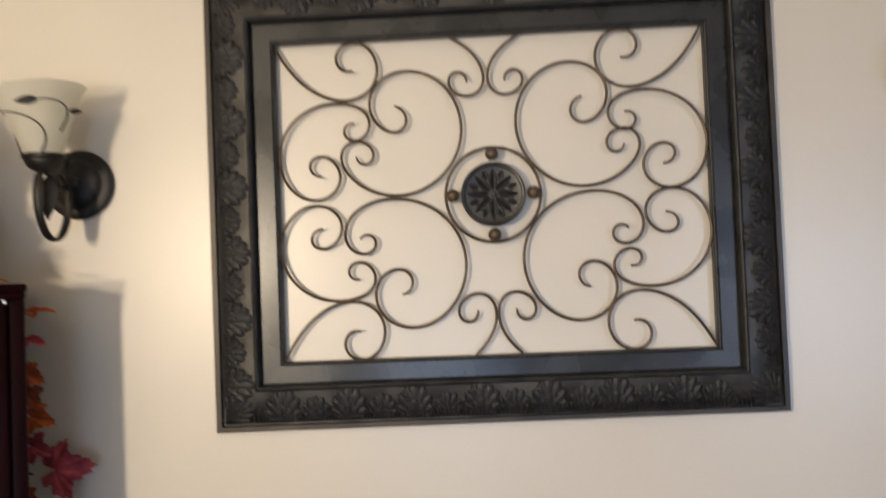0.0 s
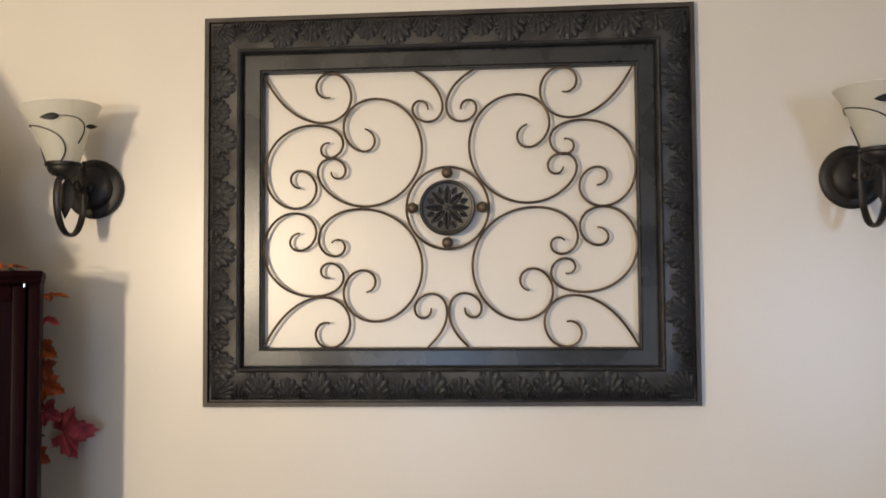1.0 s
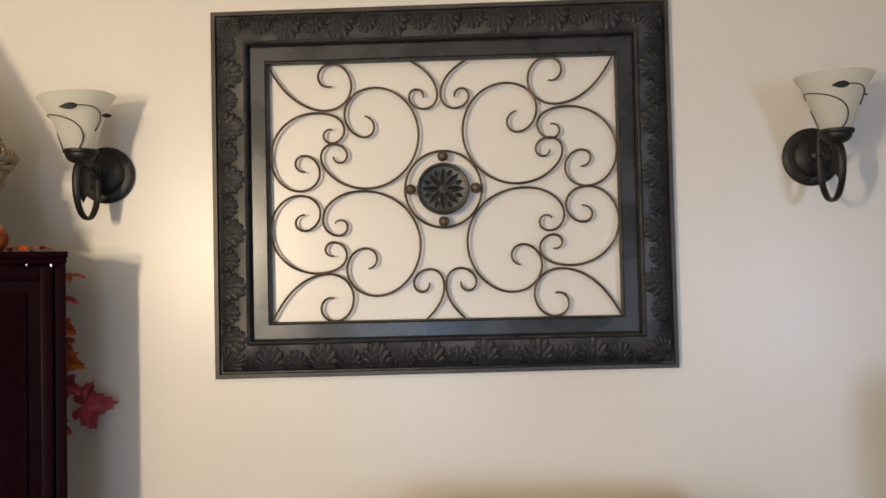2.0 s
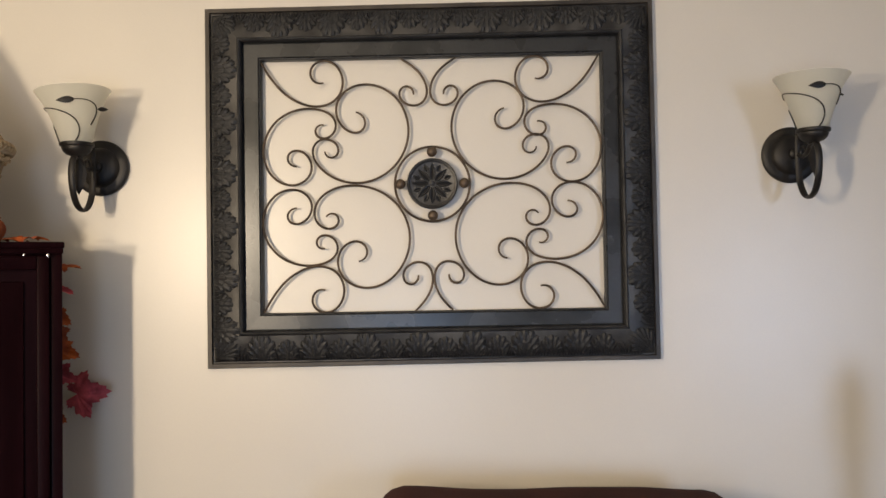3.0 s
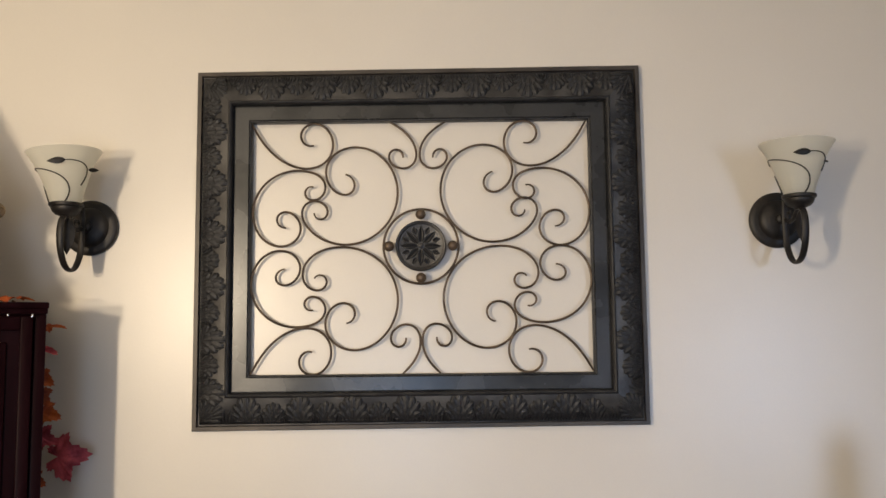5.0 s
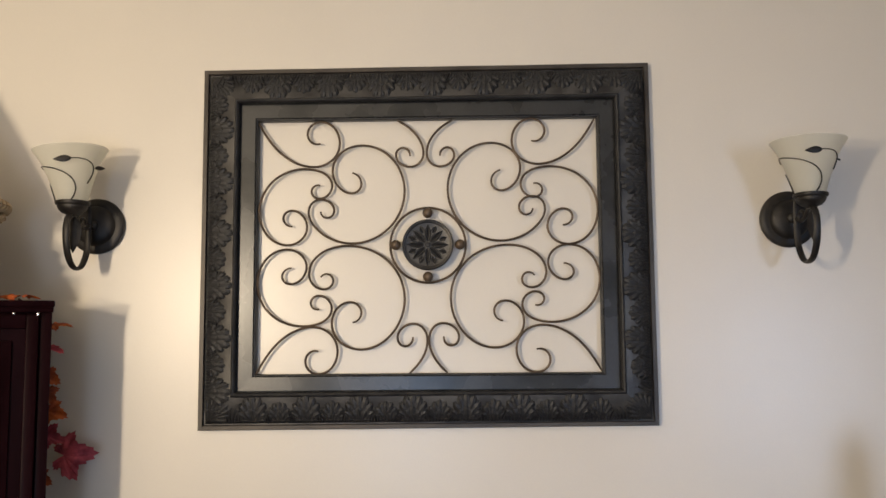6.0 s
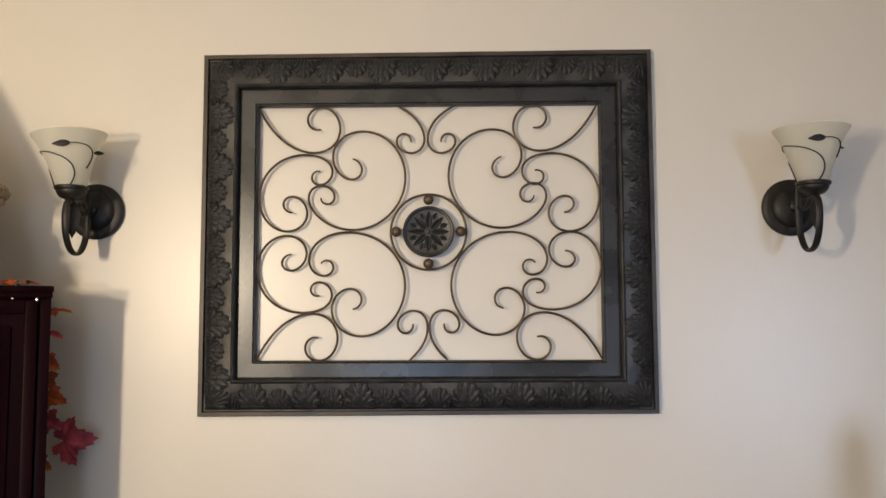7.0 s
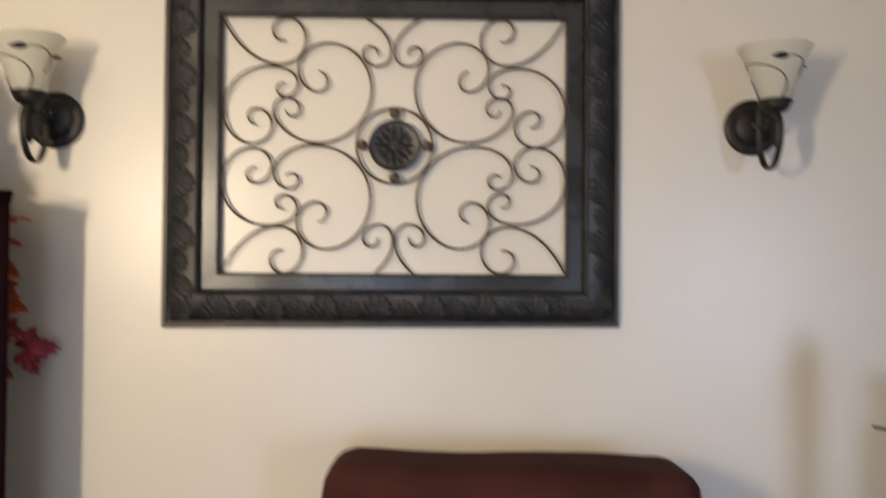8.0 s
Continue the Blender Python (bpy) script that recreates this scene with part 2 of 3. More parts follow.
def cove(f):
    """The height of the carved cove off the wall, at a fraction of the border's width."""
    return float(np.interp(f, [q[0] for q in COVE_P[2:-1]], [q[1] for q in COVE_P[2:-1]]))


def palmette(length, lobes, height, seed, slope=1.0, fan=1.30):
    """A carved acanthus leaf: a low shell with a pointed, toothed rim, engraved veins and a smaller leaf raised on it."""
    bm = bmesh.new()
    rng = random.Random(seed)
    drift = [rng.uniform(-0.03, 0.03) for _ in range(lobes + 1)]
    for reach, lift, count in ((1.0, 0.0, lobes), (0.60, 0.0013, lobes - 4)):
        spokes, rings = count * 12, 10
        grid = []
        for i in range(spokes + 1):
            u = i / spokes
            a = (2 * u - 1) * fan
            lobe = abs(math.sin(math.pi * count * u)) ** 0.6
            tooth = 1 - abs(2 * ((3 * count * u) % 1.0) - 1)
            r = length * reach * (0.40 + 0.60 * max(0.0, math.cos(a * 1.15)) ** 1.2) * (0.82 + 0.13 * lobe + 0.05 * tooth + drift[min(lobes, int(u * count))])
            vein = 0.75 * lobe + 0.35 * abs(math.cos(math.pi * count * u * 2)) ** 3 - 0.7
            row = []
            for k in range(rings + 1):
                t = k / rings
                b = a * (1 + 0.16 * t * t)
                x, y = 0.88 * r * t * math.sin(b), r * t * math.cos(b)
                dome = height * (0.70 + 0.4 * t) * (1 - 0.9 * max(0, (t - 0.84) / 0.16) ** 2)
                rib = 0.0026 * vein * min(1, t * 1.6)
                row.append(bm.verts.new((x, y, cove(0.115 + max(0, y) * slope / BORDER) + dome + rib + lift * (1 if t < 0.97 else -1.2))))
            grid.append(row)
        for p, q in zip(grid, grid[1:]):
            for k in range(rings):
                if k:
                    bm.faces.new((p[k], p[k + 1], q[k + 1], q[k]))
                else:
                    bm.faces.new((p[0], p[1], q[1]))
    return mesh_of("leaf_ornament", bm, BRONZE, sharp=60)


BIG = [palmette(0.065, 9, 0.0054, k) for k in range(3)]
SMALL = [palmette(0.050, 9, 0.0046, 10 + k) for k in range(3)]
CORNER = palmette(0.062, 9, 0.0040, 20, 0.72, 0.80)
PITCH = 0.1155
for n, (phase, turn) in enumerate(((0.014, 180), (0.02, -90), (-0.034, 0), (0.03, 90))):
    side = part("frame_rail", rail(n, COVE_P), GROUND, art)
    part("outer_lip", rail(n, LIP_P, 30), LIP, side, "rubbed brown-bronze outer lip")
    part("bead_moulding", rail(n, BEAD_P, 90, 0.001), BRONZE, side)
    part("inner_band", rail(n, BAND_P, 30, 0.0002), BAND, side, "smooth brushed dark bronze band", sharp=8)
    part("inner_edge", rail(n, EDGE_P, 30, 0.0003), BRONZE, side, sharp=20)
    (a0, a1), (b0, b1) = CORNERS[n], CORNERS[(n + 1) % 4]
    base_a, base_b = Vector(a0).lerp(Vector(a1), 0.115), Vector(b0).lerp(Vector(b1), 0.115)
    across = n % 2 == 0
    lo, hi = sorted((base_a[0 if across else 1], base_b[0 if across else 1]))
    k = math.ceil((lo - phase) / (PITCH / 2))
    while phase + k * PITCH / 2 < hi:
        s = phase + k * PITCH / 2
        if lo + 0.060 < s < hi - 0.060:
            along = (s - base_a[not across]) / (base_b[not across] - base_a[not across])
            x, z = base_a.lerp(base_b, along)
            big = k % 2 == 0
            m = pose(x, 0, z) @ Matrix.Rotation(radians(turn), 4, "Y") @ pose(0, 0, 0, 90)
            part("leaf_ornament", (BIG if big else SMALL)[k % 3], None, side, at=m)
        k += 1
    x, z = Vector(a0).lerp(Vector(a1), 0.17)
    part("leaf_ornament", CORNER, None, side, at=pose(x, 0, z) @ Matrix.Rotation(radians((135, 225, -45, 45)[n]), 4, "Y") @ pose(0, 0, 0, 90))
    ribs = bmesh.new()
    s = lo + 0.030
    while s < hi - 0.030:
        lean = 0.011 * math.sin(2 * math.pi * (s - phase) / (PITCH / 2))
        reach = 0.027 + 0.007 * math.cos(2 * math.pi * (s - phase) / (PITCH / 2))
        path = []
        for q in (0, 0.35, 0.7, 1):
            y = 0.001 + reach * q
            path.append((s + lean * q * q - (base_a[0] + base_b[0]) / 2 * across - (base_a[1] + base_b[1]) / 2 * (not across), y, cove(0.115 + y / BORDER) + 0.0070 - 0.0034 * q))
        tube(ribs, path, lambda f: 0.0021 * (1 - 0.45 * f), 5)
        s += 0.0066
    mid = (base_a + base_b) / 2
    flip = {180: -1, 0: 1, -90: 1, 90: -1}[turn]
    for v in ribs.verts:
        v.co.x *= flip
    tagged(part("ribbing", ribs, BRONZE, side, at=pose(mid[0], 0, mid[1]) @ Matrix.Rotation(radians(turn), 4, "Y") @ pose(0, 0, 0, 90)), kind="stuff")


def scroll_line(start, nodes, n=150):
    """A forged scroll: a start, a heading, a length, and the curvature at fractions of the length."""
    x, z, a, length = start
    ds = length / n
    where, bends = [f for f, _ in nodes], [c for _, c in nodes]
    out = [(x, z)]
    for i in range(n):
        a2 = a + float(np.interp((i + 0.5) / n, where, bends)) * ds
        x, z, a = x + math.cos((a + a2) / 2) * ds, z + math.sin((a + a2) / 2) * ds, a2
        out.append((x, z))
    return out


SCROLLS = (
    ((-0.3776, 0.2805, -1.083, 0.4193), [(0.00, 1.9), (0.35, 9.4), (0.52, 19.9), (0.66, 18.0), (0.79, 28.1), (0.89, 40.1), (1.00, 48.4)], -0.003, {(1, 1): (-3.0, 0, 0.99, 1), (-1, 1): (-1.5, 1.5, 1, 1), (1, -1): (-3.8, 0, 0.965, 1), (-1, -1): (2, 1.5, 1, 1)}),
    ((-0.1674, 0.1634, -0.287, 0.8309), [(0.00, -30.2), (0.06, -52.0), (0.11, -18.8), (0.19, -19.6), (0.28, -11.9), (0.41, -9.4), (0.56, -8.6), (0.72, -8.8), (0.80, -10.1), (0.86, -40.3), (0.91, -28.7), (0.96, -66.1), (1.00, -70.8)], -0.004, {(1, 1): (-1, 0.8, 1.01, 1.022), (-1, 1): (-1.7, 3.8, 1.015, 1.02)}),
    ((-0.1644, -0.1682, 0.091, 0.8359), [(0.00, 48.0), (0.05, 44.8), (0.11, 23.1), (0.18, 18.4), (0.26, 14.1), (0.38, 8.4), (0.54, 8.8), (0.71, 6.8), (0.79, 12.5), (0.86, 26.4), (0.91, 32.3), (0.95, 61.7), (1.00, 70.0)], -0.003, {(1, 1): (-2.5, -0.8, 0.985, 0.993), (-1, 1): (2, 0, 0.98, 0.98)}),
    ((-0.2373, 0.1373, -3.476, 0.6289), [(0.00, 75.2), (0.06, 61.2), (0.11, 33.0), (0.17, 34.0), (0.25, 9.1), (0.40, 10.3), (0.57, 10.5), (0.70, 19.2), (0.80, 26.6), (0.87, 23.5), (0.94, 62.0), (1.00, 42.0)], -0.001, {(1, 1): (-3.5, 0.8, 1, 0.98), (-1, 1): (1.2, -0.5, 1.045, 1), (1, -1): (-4.5, -3.8, 1.02, 0.975), (-1, -1): (1.2, 2, 1.055, 0.977)}),
    ((-0.0673, 0.2825, -0.494, 0.2453), [(0.00, -4.2), (0.34, -15.0), (0.50, -37.5), (0.66, -26.0), (0.78, -49.9), (0.88, -70.6), (1.00, -49.6)], -0.0065, {(1, 1): (0.5, 0, 1, 1), (-1, 1): (-5, 0, 1, 1)}),
    ((-0.0426, -0.2795, 0.731, 0.2457), [(0.00, 3.6), (0.34, 16.3), (0.49, 36.7), (0.65, 24.2), (0.78, 46.6), (0.88, 67.6), (1.00, 46.5)], -0.002, {(1, 1): (0, -1, 1, 1), (-1, 1): (0.5, 0, 1, 1)}),
)
IRON_OUT = 0.0165


def forged(x, z):
    """A place on the scrollwork, which stands a little off the wall in front of its drawn plan."""
    return 0.066 + (x - 0.066) * 0.997, -0.2 + (z + 0.2) * 0.997


for start, nodes, shift, copies in SCROLLS:
    line = scroll_line(start, nodes)
    for (sx, sz), (dx, dz, kx, kz) in copies.items():
        flipped = [(sx * x + (shift if sx < 0 else 0), sz * z + (0.001 if sz < 0 else 0)) for x, z in line]
        mx = (min(q[0] for q in flipped) + max(q[0] for q in flipped)) / 2
        mz = (min(q[1] for q in flipped) + max(q[1] for q in flipped)) / 2
        path = []
        for x, z in flipped:
            x, z = forged(mx + (x - mx) * kx + dx / 1000, mz + (z - mz) * kz + dz / 1000)
            path.append((x, -IRON_OUT, z))
        part("iron_scroll", tube(bmesh.new(), path, lambda f: 0.0026 * min(1, 0.72 + 6 * f, 0.72 + 6 * (1 - f)), 8), IRON, art)
ring = [(0.083 * math.cos(a), -IRON_OUT - 0.002, 0.083 * math.sin(a)) for a in np.linspace(0, 2 * math.pi, 97)]
part("iron_ring", tube(bmesh.new(), ring, 0.0027, 8), IRON, art)
MED = [(0, 0.0115), (0.050, 0.0115), (0.0555, 0.014), (0.0565, 0.020), (0.0560, 0.0255), (0.0535, 0.0275), (0.0505, 0.0265), (0.0490, 0.0235), (0.046, 0.0225), (0.012, 0.0240), (0, 0.0245)]
medallion = part("medallion", lathe(bmesh.new(), MED, 64, "y"), GROUND, art, "round dark bronze flower medallion", at=pose(0, -0.005, 0))


def petal(length, width, height):
    bm = bmesh.new()
    n = 8
    rows = []
    for i in range(n):
        t = i / (n - 1)
        wd = width * math.sin(math.pi * (0.08 + 0.92 * t) ** 0.85) + 0.0003
        zc = height * math.sin(math.pi * (0.15 + 0.75 * t))
        rows.append([bm.verts.new((wd * k, -zc * u, length * t)) for k, u in ((-1, 0), (-0.7, 0.9), (-0.2, 0.7), (0, 0.25), (0.2, 0.7), (0.7, 0.9), (1, 0))])
    for r, q in zip(rows, rows[1:]):
        for k in range(6):
            bm.faces.new((r[k], r[k + 1], q[k + 1], q[k]))
    return mesh_of("petal", bm, BRONZE, sharp=55)


LONG, SHORT = petal(0.037, 0.0074, 0.0060), petal(0.017, 0.0058, 0.0045)
for k in range(8):
    part("petal", LONG, None, medallion, at=Matrix.Rotation(radians(45 * k + 1), 4, "Y") @ Matrix.Translation((0, -0.0232, 0.008)))
    part("petal", SHORT, None, medallion, at=Matrix.Rotation(radians(45 * k + 23.5), 4, "Y") @ Matrix.Translation((0, -0.0225, 0.028)))
part("boss", lathe(bmesh.new(), [(0, 0.0235), (0.0065, 0.0235), (0.0065, 0.0265), (0.004, 0.0285), (0, 0.029)], 16, "y"), BRONZE, medallion)
for a in range(4):
    bm = bmesh.new()
    bmesh.ops.create_uvsphere(bm, u_segments=20, v_segments=12, radius=0.0115)
    part("ball", bm, IRON, art, at=pose(0.0705 * math.cos(a * math.pi / 2), -0.026, 0.0705 * math.sin(a * math.pi / 2)))


# the wall sconces
def shade_radius(z):
    return float(np.interp(z, (0.0, 0.027, 0.054, 0.077, 0.095, 0.110), (0.0295, 0.0375, 0.0465, 0.0558, 0.0655, 0.0755)))


AXIS = 0.131
BASE = 0.036


def leaf_blade(length, width, thick=0.0012, curl=0.0):
    """A pointed ironwork leaf along +x with a raised midrib."""
    bm = bmesh.new()
    rows = []
    for i in range(9):
        t = i / 8
        wd = width * math.sin(math.pi * t ** 0.8) ** 0.9 + 0.0002
        rows.append([bm.verts.new((length * t, wd * k, thick * u + curl * t * t)) for k, u in ((-1, 0), (-0.5, 0.9), (0, 1.5), (0.5, 0.9), (1, 0), (0, -0.6))])
    for r, q in zip(rows, rows[1:]):
        for k in range(6):
            bm.faces.new((r[k], r[(k + 1) % 6], q[(k + 1) % 6], q[k]))
    return bm


def round_shade(phi, z, proud=0.0025):
    """A place on the shade: phi is degrees from facing the room, towards +x."""
    r = shade_radius(z) + proud
    return (r * math.sin(radians(phi)), -AXIS - r * math.cos(radians(phi)), BASE + z)


def sconce(x, z, twist, label, lean=0.0):
    s = thing("wall_sconce", pose(x, 0, z), label, "wall sconce", "pair of wall sconces")
    plate = [(0, 0.0005), (0.0615, 0.0005), (0.0625, 0.004), (0.062, 0.010), (0.058, 0.0135), (0.050, 0.0145), (0.0445, 0.0155), (0.043, 0.019), (0.036, 0.0245), (0.022, 0.028), (0.012, 0.029), (0.0115, 0.036), (0.007, 0.040), (0, 0.041)]
    part("backplate", lathe(bmesh.new(), plate, 56, "y"), SCONCE_IRON, s)
    strap = glide([(0, -0.052, 0.052), (0, -0.052, 0.02), (0, -0.0525, -0.03), (0, -0.058, -0.066), (0, -0.080, -0.095), (0, -0.108, -0.102), (0, -0.134, -0.090), (0, -0.152, -0.060), (0, -0.157, -0.025), (0, -0.150, 0.000), (0, -0.137, 0.010)], 7)
    part("scroll_arm", tube(bmesh.new(), strap, lambda f: 0.0072 * (0.5 + min(0.5, 4 * f)), 10, 0.55), SCONCE_IRON, s)
    part("stem", tube(bmesh.new(), glide([(0, -0.034, 0.0), (0, -0.05, -0.004), (0, -0.075, -0.012), (0, -0.098, -0.008), (0, -0.112, 0.004), (0, -0.127, 0.010)], 5), 0.0048, 10), SCONCE_IRON, s)
    curl = [(0, -0.078 - r * math.cos(a), -0.006 + r * math.sin(a)) for a, r in ((k * 0.35, 0.017 - 0.0006 * k) for k in range(19))]
    part("curl", tube(bmesh.new(), curl, lambda f: 0.0038 * (1 - 0.4 * f), 8), SCONCE_IRON, s)
    leaf = leaf_blade(0.078, 0.0145, 0.0022, 0.006)
    part("hanging_leaf", leaf, SCONCE_IRON, s, at=pose(0.004, -0.128, 0.006) @ pose(0, 0, 0, 0, 90, 0) @ pose(0, 0, 0, 78, 0, 0))
    cup = [(0, 0.006), (0.010, 0.006), (0.013, 0.010), (0.021, 0.013), (0.0275, 0.019), (0.0305, 0.026), (0.030, 0.029), (0.0335, 0.030), (0.035, 0.033), (0.0345, 0.037), (0.031, 0.038), (0.029, 0.034), (0, 0.032)]
    part("cup", lathe(bmesh.new(), cup, 40), SCONCE_IRON, s, at=pose(0, -AXIS, 0))
    hs = [0, 0.007, 0.018, 0.027, 0.040, 0.054, 0.066, 0.077, 0.086, 0.095, 0.103, 0.110]
    prof = [(shade_radius(v), BASE + v) for v in hs] + [(0.075, BASE + 0.1112), (0.0735, BASE + 0.1105)] + [(shade_radius(v) - 0.0035, BASE + v) for v in hs[::-1]]
    seat = pose(0, -AXIS, BASE)
    tip = seat @ pose(0, 0, 0, 0, lean, 0) @ seat.inverted()
    bell = bmesh.new()
    lathe(bell, prof, 56)
    part("glass_shade", bell, GLASS, s, "frosted alabaster glass bell shade, unlit", at=tip @ pose(0, -AXIS, 0))
    vines = (
        [(19, 0.0), (30, 0.012), (34, 0.028), (26, 0.046), (8, 0.061), (-18, 0.073), (-48, 0.081), (-75, 0.085), (-92, 0.081), (-97, 0.075)],
        [(-72, -0.002), (-76, 0.015), (-82, 0.033), (-88, 0.047), (-95, 0.050)],
        [(68, 0.038), (76, 0.052), (79, 0.066), (72, 0.080), (56, 0.089), (38, 0.092), (24, 0.092)],
    )
    for v in vines if twist == 0 else (*vines[:2], vines[2][1:]):
        line = glide([round_shade(p + twist, h * 0.89) for p, h in v], 7)
        part("vine", tube(bmesh.new(), line, lambda f: 0.0016 * (1 - 0.35 * f), 7), SCONCE_IRON, s, "thin dark iron vine", at=tip)
    for phi, hh, length, turn in ((26, 0.0815, 0.036, 184), (79, 0.066, 0.024 if twist == 0 else 0.012, 4)):
        p = Vector(round_shade(phi + twist, hh, 0.003))
        m = tip @ Matrix.Translation(p) @ pose(0, 0, 0, 0, 0, min(phi, 42) + twist) @ pose(0, 0, 0, 90, 0, 0) @ pose(0, 0, 0, 0, 0, turn)
        part("vine_leaf", leaf_blade(length, length * 0.19, 0.001, -0.004), SCONCE_IRON, s, at=m)
    return s


sconce(-0.738, 1.670, 0, "dark iron wall sconce with frosted shade beside the cabinet", -4.2)
sconce(0.799, 1.670, -22, "dark iron wall sconce with frosted glass bell shade")


# the corner cabinet
TILT = 28
cab = thing("cabinet", pose(-0.7215, -0.250, 0, 0, 0, TILT), "tall dark cherry wood cabinet set at an angle", "cabinet")
CW, CD, CT = 0.95, 0.245, 1.495
body = bmesh.new()
box(body, -CW, 0.006, 0.012, CD, 0.08, CT - 0.022, 0.001)
part("body", body, CHERRY, cab)
part("stile", boxed(-0.014, 0.006, 0.0, 0.014, 0.08, CT - 0.024, 0.0008), CHERRY, cab)
part("stile", boxed(-CW, -CW + 0.05, 0.0, 0.014, 0.08, CT - 0.024, 0.002), CHERRY, cab)
crown = bmesh.new()
box(crown, -CW - 0.006, 0.010, -0.010, CD, CT - 0.013, CT, 0.003)
box(crown, -CW - 0.003, 0.008, -0.006, CD, CT - 0.023, CT - 0.0125, 0.002)
part("crown", crown, CHERRY, cab, "stepped dark cherry crown moulding")
for x0, x1 in ((-CW / 2 + 0.003, -0.017), (-CW + 0.053, -CW / 2 - 0.003)):
    d = bmesh.new()
    box(d, x0, x0 + 0.022, -0.008, 0.012, 0.12, CT - 0.028, 0.003)
    box(d, x1 - 0.022, x1, -0.008, 0.012, 0.12, CT - 0.028, 0.003)
    box(d, x0 + 0.022, x1 - 0.022, -0.008, 0.012, 0.12, 0.15, 0.003)
    box(d, x0 + 0.022, x1 - 0.022, -0.008, 0.012, CT - 0.054, CT - 0.028, 0.003)
    door = part("door", d, CHERRY, cab)
    part("door_panel", boxed(x0 + 0.022, x1 - 0.022, 0.003, 0.010, 0.15, CT - 0.054), CHERRY, door)
    part("panel_moulding", boxed(x0 + 0.044, x1 - 0.044, -0.003, 0.006, 0.172, CT - 0.076, 0.004), CHERRY, door)
    for hx in (x1 - 0.002, x1 - 0.044):
        part("catch", boxed(hx - 0.002, hx + 0.002, -0.015, -0.006, CT - 0.030 if hx > x1 - 0.02 else CT - 0.027, CT - 0.0235, 0.0008), CHROME, door, "small bright steel catch")
plinth = boxed(-CW + 0.02, -0.02, 0.02, CD, 0.0, 0.082, 0.003)
part("plinth", plinth, CHERRY, cab)


# autumn leaves
def maple(size, seed):
    """A five-lobed fabric maple leaf with folded veins, its stalk at the origin, pointing along +x."""
    rng = random.Random(seed)
    tips = [(-128, 0.50), (-68, 0.80), (0, 1.0), (68, 0.80), (128, 0.50)]
    outline = []
    for i, (a, r) in enumerate(tips):
        r *= rng.uniform(0.92, 1.08)
        for da, f in ((-24, 0.74), (-18, 0.72), (-11, 0.90), (-6, 0.86), (0, 1.0), (6, 0.86), (11, 0.90), (18, 0.72), (24, 0.74)):
            outline.append((a + da, r * f))
        if i < 4:
            outline.append((a + 34 if i in (1, 2) else a + 30, 0.56))
    bm = bmesh.new()
    bend = rng.uniform(-0.3, 0.3)

    def lay(a, r):
        x, y = r * math.cos(radians(a)), r * math.sin(radians(a))
        near = min(abs(a - t) for t, _ in tips)
        z = 0.10 * r * min(1, near / 22) - 0.16 * r * r + bend * x * y + 0.03 * rng.uniform(-1, 1)
        return bm.verts.new(((x + 0.5) * size * 0.62, y * size * 0.62, z * size))

    centre = bm.verts.new((0.5 * size * 0.62, 0, 0))
    inner = [lay(a, r * 0.5) for a, r in outline]
    outer = [lay(a, r) for a, r in outline]
    for k in range(len(outline) - 1):
        bm.faces.new((inner[k], inner[k + 1], outer[k + 1], outer[k]))
        bm.faces.new((centre, inner[k + 1], inner[k]))
    return bm


def garland_leaf(place, size, rx, ry, rz, mat, seed, parent):
    return part("leaf", maple(size, seed), mat, parent, at=pose(*place, rx, ry, rz), sharp=80)


garland = thing("leaf_garland", pose(-0.797, -0.085, 1.138), "garland of red and orange fabric maple leaves hanging beside the cabinet", "garland")
part("vine_stem", tube(bmesh.new(), glide([(-0.04, -0.06, 0.365), (-0.02, 0.0, 0.33), (-0.015, 0.01, 0.2), (-0.02, 0.0, 0.1), (-0.02, 0.01, 0.04), (-0.014, 0.028, 0.029)]), 0.0022, 6), TWIG, garland)
LEAVES = (
    ((-0.015, 0, 0.282), 0.062, 14, -4, 8, ORANGE), ((-0.02, 0, 0.24), 0.055, 20, 5, -10, RED), ((-0.03, 0, 0.195), 0.062, 60, 25, 10, ORANGE),
    ((-0.025, 0.01, 0.165), 0.055, 70, 45, 0, ORANGE), ((-0.02, 0, 0.125), 0.068, 60, 15, -5, ORANGE), ((-0.02, 0, 0.080), 0.058, 80, 20, 5, RED),
    ((-0.012, 0.03, 0.030), 0.108, 84, -4, 0, RED), ((-0.03, 0.0, 0.005), 0.05, 70, 30, 0, ORANGE),
)
for k, (p, size, rx, ry, rz, mat) in enumerate(LEAVES):
    garland_leaf((p[0], p[1], p[2] * 1.1), size * 1.06, rx, ry, rz, mat, k, garland)

